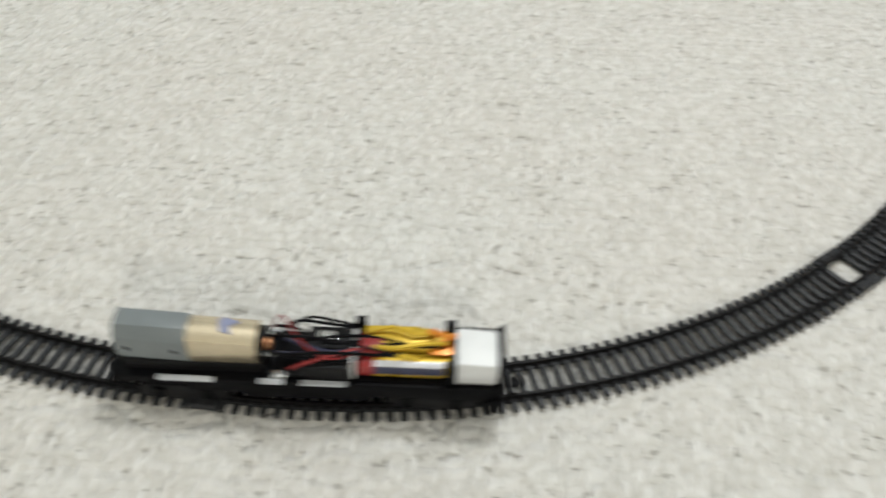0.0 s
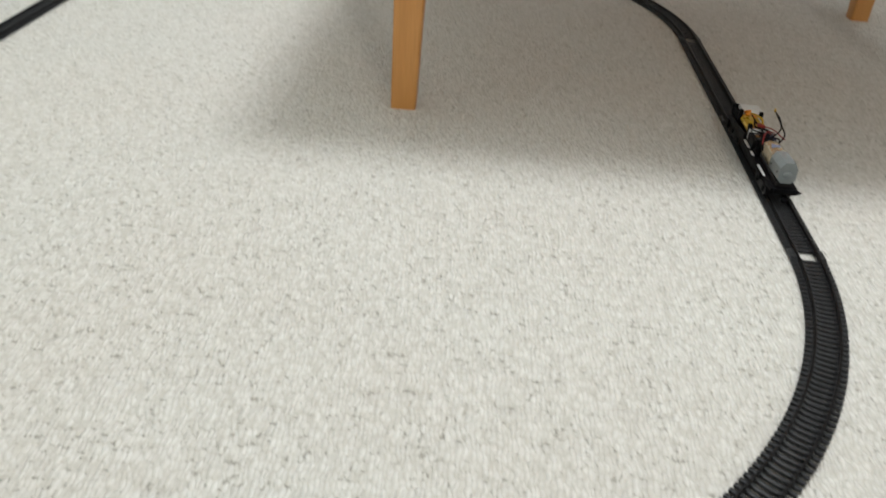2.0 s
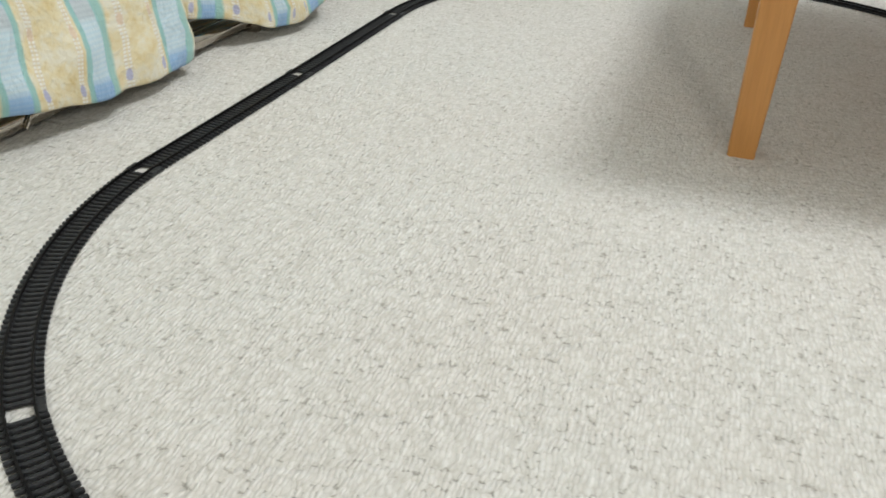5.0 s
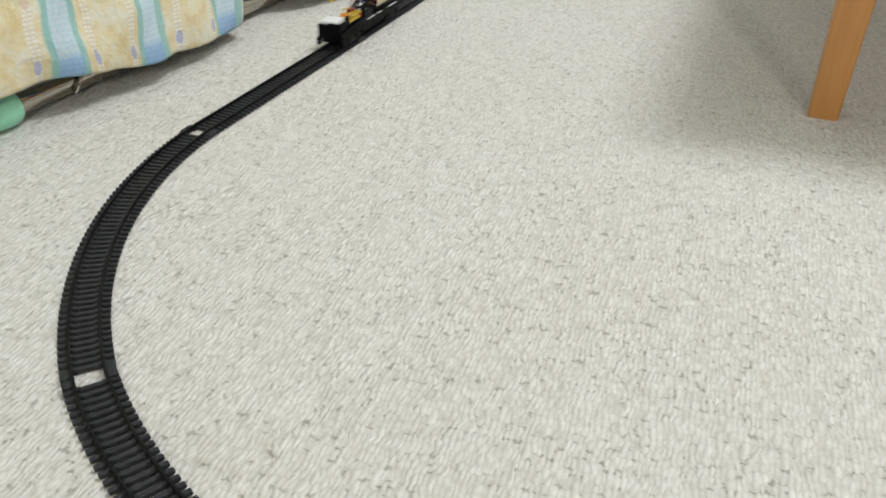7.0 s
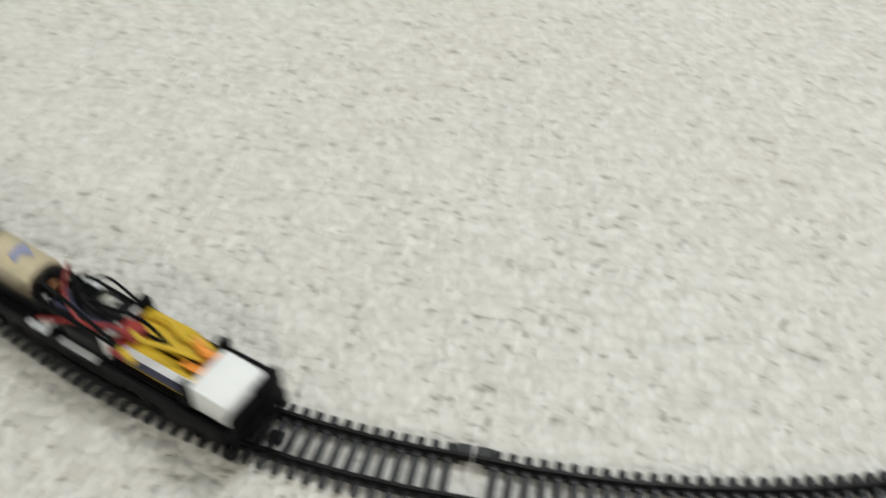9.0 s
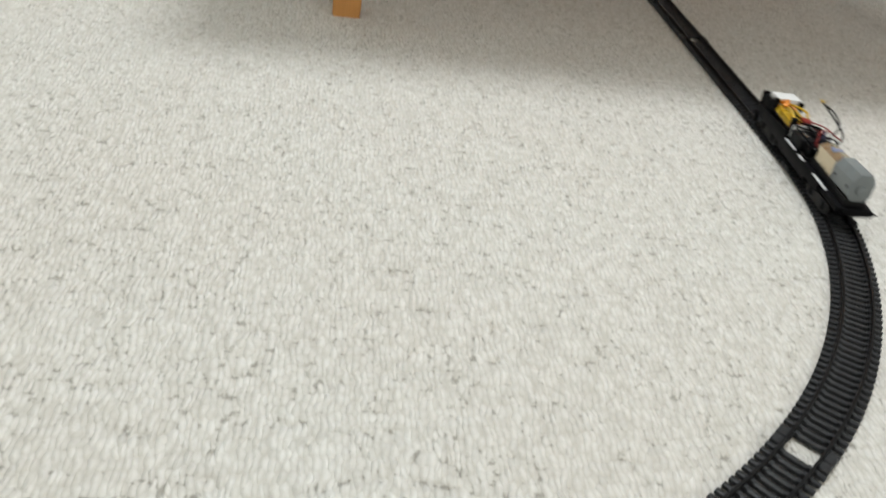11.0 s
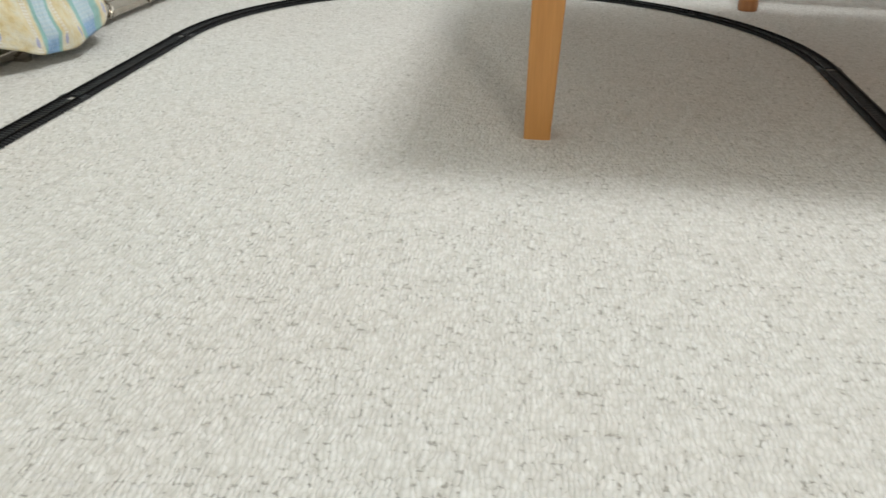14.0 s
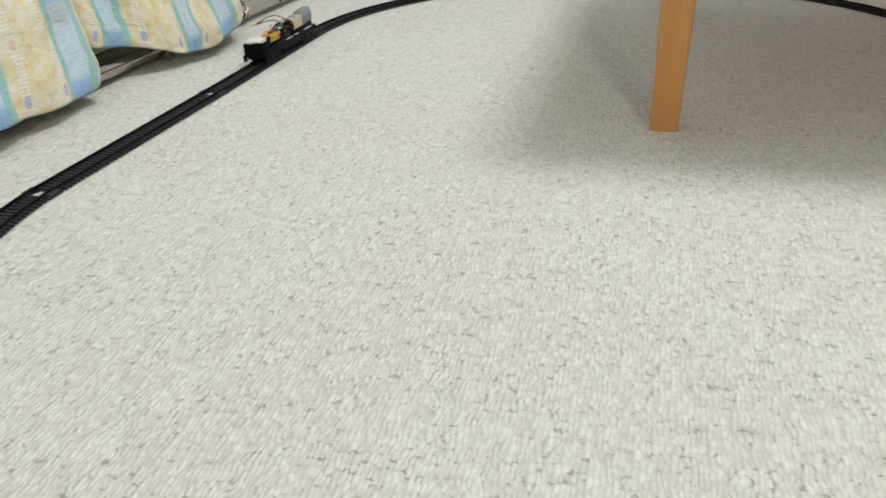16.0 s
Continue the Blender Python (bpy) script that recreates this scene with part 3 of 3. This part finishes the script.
def locomotive():
    top = thing("locomotive")
    # frame
    deck = box(-0.094, 0.092, -0.0125, 0.0125, 0.0150, 0.0195, 0.0008)
    part("deck", deck, BLACK, top)
    for side in (-1, 1):
        wall = [(-0.060, 0.0135), (-0.034, 0.0135), (-0.030, 0.0105), (0.026, 0.0105), (0.030, 0.0135), (0.086, 0.0135), (0.090, 0.0145), (0.090, 0.0225), (0.0215, 0.0225 + (0.0055 if side > 0 else 0.0)),
                (0.0205, 0.0215), (-0.060, 0.0215)]
        part("side_wall", prism(wall, side * 0.0127, side * 0.0143, "y", 0.0003), BLACK, top)
        for x0, x1 in ((-0.084, -0.040), (0.036, 0.080)):
            shape = [(x0, 0.0085), (x0 + 0.006, 0.0050), (x1 - 0.006, 0.0050), (x1, 0.0085), (x1 - 0.002, 0.0140), (x0 + 0.002, 0.0140)]
            truck = part("truck_frame", prism(shape, side * 0.0108, side * 0.0126, "y", 0.0003), SOOT, top)
            for xx in (x0 + 0.010, x1 - 0.010):
                part("axle_box", box(xx - 0.0025, xx + 0.0025, side * 0.0126, side * 0.0138, 0.0075, 0.0130, 0.0004), BLACK, truck)
        # white tape scraps along the running board
        for x0, x1 in ((-0.072, -0.046), (-0.024, -0.013), (-0.004, 0.017)):
            bm = box(x0, x1, side * 0.0128, side * 0.0152, 0.0216, 0.0222, 0.0002)
            part("white_tape", bm, TAPE, top, "scrap of white tape")
    wheel = wheelset_mesh()
    for x in (-0.074, -0.050, 0.046, 0.070):
        share("wheelset", wheel, top, pose(x, 0, 0.0118))
    part("fuel_tank", prism([(-0.011, 0.0075), (0.011, 0.0075), (0.0125, 0.0150), (-0.0125, 0.0150)], -0.030, 0.028, "x", 0.0006), BLACK, top)
    rear = part("rear_beam", prism([(-0.0165, 0.0170), (-0.0110, 0.0145), (0.0090, 0.0145), (0.0100, 0.0195), (-0.0110, 0.0195)], -0.0960, -0.0938, "x", 0.0004), BLACK, top)
    part("coupler", prism([(-0.1010, -0.0030), (-0.0955, -0.0018), (-0.0955, 0.0018), (-0.1010, 0.0030), (-0.1030, 0.0)], 0.0090, 0.0122, "z", 0.0004), BLACK, rear)
    # geared motor
    gear = [(-0.0046, 0.0205), (0.0046, 0.0205), (0.0082, 0.0250), (0.0082, 0.0380), (0.0046, 0.0450), (-0.0046, 0.0450), (-0.0082, 0.0380), (-0.0082, 0.0250)]
    box_part = part("gearbox", prism(gear, -0.0915, -0.0580, "x", 0.0006), GREY, top, "grey plastic gearbox with angled corners")
    for side in (-1, 1):
        for x in (-0.0860, -0.0640):
            bm = lathe([(side * 0.0081, 0.0013), (side * 0.0085, 0.0013)], "y", 12, at=(x, 0, 0.0315))
            part("screw", bm, BLACK, box_part)
    part("output_boss", lathe([(-0.0940, 0.0035), (-0.0935, 0.0042), (-0.0915, 0.0042)], "x", 16, at=(0, 0, 0.0310)), GREY, box_part)
    part("cradle", box(-0.0900, -0.0230, -0.0080, 0.0080, 0.0195, 0.0262, 0.0006), SOOT, top)
    bm = bmesh.new()
    ang = [(math.cos(a), math.sin(a)) for a in [2 * math.pi * i / 40 for i in range(40)]]
    outline = [(max(-0.0074, min(0.0074, 0.0106 * c)), 0.0320 + 0.0110 * s) for c, s in ang]
    can = part("motor_can", prism(outline, -0.0580, -0.0255, "x", 0.0), CAN, top, "brass-tinted steel motor can with flat sides")
    part("label_mark", prism([(-0.0440, 0.0030), (-0.0420, 0.0052), (-0.0345, 0.0030), (-0.0385, 0.0), (-0.0375, -0.0040), (-0.0425, -0.0030)], 0.0420, 0.0434, "z"), BLUE, can, "blue printed mark")
    part("end_bell", lathe([(-0.0255, 0.0086), (-0.0228, 0.0084), (-0.0222, 0.0074)], "x", 28, at=(0, 0, 0.0320)), BLACK, can)
    part("bearing", lathe([(-0.0222, 0.0035), (-0.0202, 0.0032), (-0.0198, 0.0022)], "x", 16, at=(0, 0, 0.0320)), COPPER, can)
    for side in (-1, 1):
        part("terminal", box(-0.0222, -0.0185, side * 0.0058 - 0.0010, side * 0.0058 + 0.0010, 0.0308, 0.0332, 0.0003), STEEL, can)
    # control gear between motor and cells
    part("control_box", box(-0.0030, 0.0185, -0.0120, 0.0115, 0.0195, 0.0315, 0.0010), SOOT, top, "dark grey electronics box")
    part("switch_block", box(-0.0165, -0.0050, -0.0060, 0.0085, 0.0195, 0.0310, 0.0008), BLACK, top, "black connector block")
    part("circuit_board", box(-0.0180, -0.0040, -0.0100, 0.0100, 0.0200, 0.0216, 0.0002), SOOT, top)
    part("slide_switch", box(0.0020, 0.0100, 0.0030, 0.0080, 0.0315, 0.0332, 0.0004), STEEL, top, "small steel slide switch")
    part("metal_clip", box(-0.0185, -0.0120, -0.0125, -0.0085, 0.0195, 0.0235, 0.0004), STEEL, top)
    for x, side, z in ((0.0225, 1, 0.0400), (0.0660, 1, 0.0392), (0.0665, -1, 0.0370)):
        part("cell_contact", box(x - 0.0026, x + 0.0026, side * 0.0106 - 0.0018, side * 0.0106 + 0.0018, 0.0220, z, 0.0005), BLACK, top, "black contact post")
    part("corner_wall", prism([(0.0690, 0.0225), (0.0910, 0.0225), (0.0910, 0.0325), (0.0880, 0.0340), (0.0690, 0.0340)], 0.0098, 0.0124, "y", 0.0004), BLACK, top)
    battery("battery", top, -0.0056, 0.0268, False, "yellow, navy and silver printed battery cell")
    battery("battery", top, 0.0054, 0.0282, True, "yellow and orange printed battery cell")
    part("tray", box(0.0205, 0.0690, -0.0122, 0.0122, 0.0195, 0.0225, 0.0004), BLACK, top)
    part("paper_card", box(0.0196, 0.0208, -0.0112, 0.0116, 0.0225, 0.0352, 0.0002), WHITE, top, "white card strip behind the cells")
    part("plug", box(0.0235, 0.0335, -0.0055, 0.0015, 0.0325, 0.0378, 0.0012), RED, top, "red wire plug")
    part("foil_flap", prism([(0.0225, 0.0108), (0.050, 0.0112), (0.063, 0.0085), (0.060, -0.0010), (0.030, 0.0005)], 0.0339, 0.0346, "z", 0.0002), YELLOW, top, "loose strip of yellow foil")
    part("foil_flap", prism([(0.055, 0.0020), (0.066, 0.0060), (0.067, -0.0040), (0.057, -0.0040)], 0.0336, 0.0344, "z", 0.0002), ORANGE, top)
    # white block and front end
    head = [(0.0690, 0.0225), (0.0890, 0.0225), (0.0890, 0.0355), (0.0875, 0.0374), (0.0690, 0.0384)]
    part("white_block", prism(head, -0.0116, 0.0086, "y", 0.0009), WHITE, top, "white plastic block")
    for side in (-1, 1):
        part("front_plate", box(0.0895, 0.0925, side * 0.0069 - 0.0068, side * 0.0069 + 0.0068, 0.0165, 0.0346 + 0.0010 * side, 0.0009), BLACK, top)
        part("steps", box(0.0850, 0.0915, side * 0.0145 - 0.0016, side * 0.0145 + 0.0016, 0.0075, 0.0160, 0.0005), BLACK, top)
    front = part("front_beam", box(0.0925, 0.0940, -0.0085, 0.0090, 0.0120, 0.0172, 0.0009), BLACK, top)
    part("coupler", prism([(0.0958, -0.0020), (0.1010, -0.0030), (0.1030, 0.0), (0.1010, 0.0030), (0.0958, 0.0020)], 0.0080, 0.0110, "z", 0.0004), BLACK, front)
    # wiring
    wires = [("wire", BLACK, "black wire", 0.00075, [(-0.020, -0.007, 0.036), (-0.012, -0.014, 0.044), (0.010, -0.0150, 0.0480), (0.043, -0.0165, 0.0500)]),
             ("wire", BLACK, "black wire", 0.00075, [(-0.020, 0.004, 0.040), (-0.013, -0.008, 0.0505), (0.010, -0.0125, 0.0545), (0.042, -0.0160, 0.0500)]),
             ("wire", RED, "red wire", 0.0006, [(-0.020, 0.0072, 0.035), (-0.014, 0.005, 0.047), (-0.004, -0.006, 0.043), (0.010, -0.009, 0.0345), (0.026, -0.002, 0.0345)]),
             ("wire", BLACK, "black wire", 0.0008, [(-0.020, -0.0072, 0.034), (-0.012, -0.0105, 0.0385), (0.004, -0.0100, 0.0335), (0.018, -0.0085, 0.0325), (0.024, -0.006, 0.032)]),
             ("wire", BLACK, "black wire", 0.0008, [(-0.018, 0.002, 0.034), (-0.008, 0.006, 0.042), (0.006, 0.008, 0.0385), (0.020, 0.009, 0.0345)]),
             ("wire", BLACK, "black wire", 0.0008, [(-0.006, 0.003, 0.031), (0.003, -0.002, 0.0400), (0.014, 0.001, 0.0385), (0.028, 0.004, 0.0350), (0.046, 0.0005, 0.0345)]),
             ("wire", NAVY, "dark blue wire", 0.0008, [(-0.016, -0.004, 0.031), (-0.008, -0.008, 0.0365), (0.006, -0.005, 0.0335), (0.020, -0.002, 0.0330)]),
             ("wire", BLACK, "black wire", 0.0007, [(-0.014, 0.006, 0.031), (-0.004, 0.012, 0.0370), (0.010, 0.0115, 0.0360), (0.0225, 0.0085, 0.0365)])]
    wires += [("wire", BLACK, "black wire", 0.0008, [(0.004, 0.000, 0.034), (0.020, -0.0005, 0.0355), (0.040, 0.0002, 0.0345), (0.064, -0.0004, 0.0340)]),
              ("wire", NAVY, "dark blue wire", 0.0009, [(-0.012, 0.000, 0.036), (0.000, -0.006, 0.0390), (0.012, -0.007, 0.0370), (0.026, -0.0030, 0.0345)]),
              ("wire", BLACK, "black wire", 0.0008, [(-0.018, 0.006, 0.038), (-0.006, 0.001, 0.0430), (0.008, -0.004, 0.0400), (0.024, 0.001, 0.0355)])]
    wires += [("wire", RED, "dark red wire", 0.0007, [(0.026, -0.0030, 0.0370), (0.012, -0.0100, 0.0395), (-0.002, -0.0145, 0.0380), (-0.008, -0.0170, 0.0372)]),
              ("wire", YELLOW, "thick yellow wire", 0.0011, [(0.0300, -0.0030, 0.0372), (0.0400, -0.0050, 0.0395), (0.0520, -0.0020, 0.0390), (0.0640, 0.0010, 0.0360)]),
              ("wire", ORANGE, "thick orange wire", 0.0017, [(0.0560, 0.0070, 0.0365), (0.0600, 0.0040, 0.0395), (0.0650, 0.0030, 0.0385), (0.0680, 0.0060, 0.0350)]),
              ("wire", YELLOW, "thick yellow wire", 0.0009, [(0.0260, 0.0060, 0.0350), (0.0380, 0.0080, 0.0378), (0.0500, 0.0050, 0.0372), (0.0620, 0.0070, 0.0352)])]
    for name, mat, label, r, pts in wires:
        part(name, tube(pts, r), mat, top, label)
    part("wire_tip", tube([(0.0425, -0.0162, 0.0500), (0.0465, -0.0172, 0.0502), (0.0505, -0.0182, 0.0496)], 0.0012), YELLOW, top, "yellow taped wire tip")
    # the body is squat: 170 mm long, its upper works kept low
    done = set()
    for ob in top.children_recursive:
        ob.location.x *= 0.902
        if ob.data.name in done:
            continue
        done.add(ob.data.name)
        squeeze = 1.0 if ob.name.startswith("wheelset") else 0.902
        for v in ob.data.vertices:
            v.co.x *= squeeze
            if v.co.z > 0.0195:
                v.co.z = 0.0195 + (v.co.z - 0.0195) * 0.84
    # the geared motor sits tipped, its tail up
    for ob in (box_part, can, *box_part.children, *can.children):
        for v in ob.data.vertices:
            v.co.z += 0.058 * (-0.024 - v.co.x)
    return tagged(top, "home-made black model locomotive with bare motor, wires and batteries", "model train")


LOCO = locomotive()

# ---- what moves ----
RUN = [(0.0, 3.230), (0.5, 3.430), (1.0, 3.642), (1.5, 3.840), (2.3, 4.147), (3.5, 4.612), (4.0, 4.832), (5.75, 5.540), (7.5, 6.242), (8.0, 6.461),
       (8.2, 6.534), (9.25, 6.990), (10.3, 7.448), (10.6, 7.566), (11.0, 7.713), (11.5, 7.903), (12.5, 8.293), (13.5, 8.700), (16.0, 9.738)]


def run_at(t):
    """Metres run along the oval at t seconds, smooth through RUN."""
    i = max(k for k in range(len(RUN) - 1) if RUN[k][0] <= t + 1e-9)
    slope = []
    for k in (i, i + 1):
        a, b = RUN[max(k - 1, 0)], RUN[min(k + 1, len(RUN) - 1)]
        slope.append((b[1] - a[1]) / (b[0] - a[0]))
    (t0, s0), (t1, s1) = RUN[i], RUN[i + 1]
    h = t1 - t0
    f = (t - t0) / h
    return (2 * f ** 3 - 3 * f ** 2 + 1) * s0 + (f ** 3 - 2 * f ** 2 + f) * h * slope[0] + (3 * f ** 2 - 2 * f ** 3) * s1 + (f ** 3 - f ** 2) * h * slope[1]


def loco_pose(t):
    """Both trucks stand on the track, 116 mm apart."""
    s = run_at(t)
    ax, ay = on_loop(s - 0.058)
    bx, by = on_loop(s + 0.058)
    return pose((ax + bx) / 2, (ay + by) / 2, 0.0006, 0, 0, math.degrees(math.atan2(by - ay, bx - ax)))


def motions():
    walk(LOCO, [(i / 10, loco_pose(i / 10)) for i in range(161)])


motions()
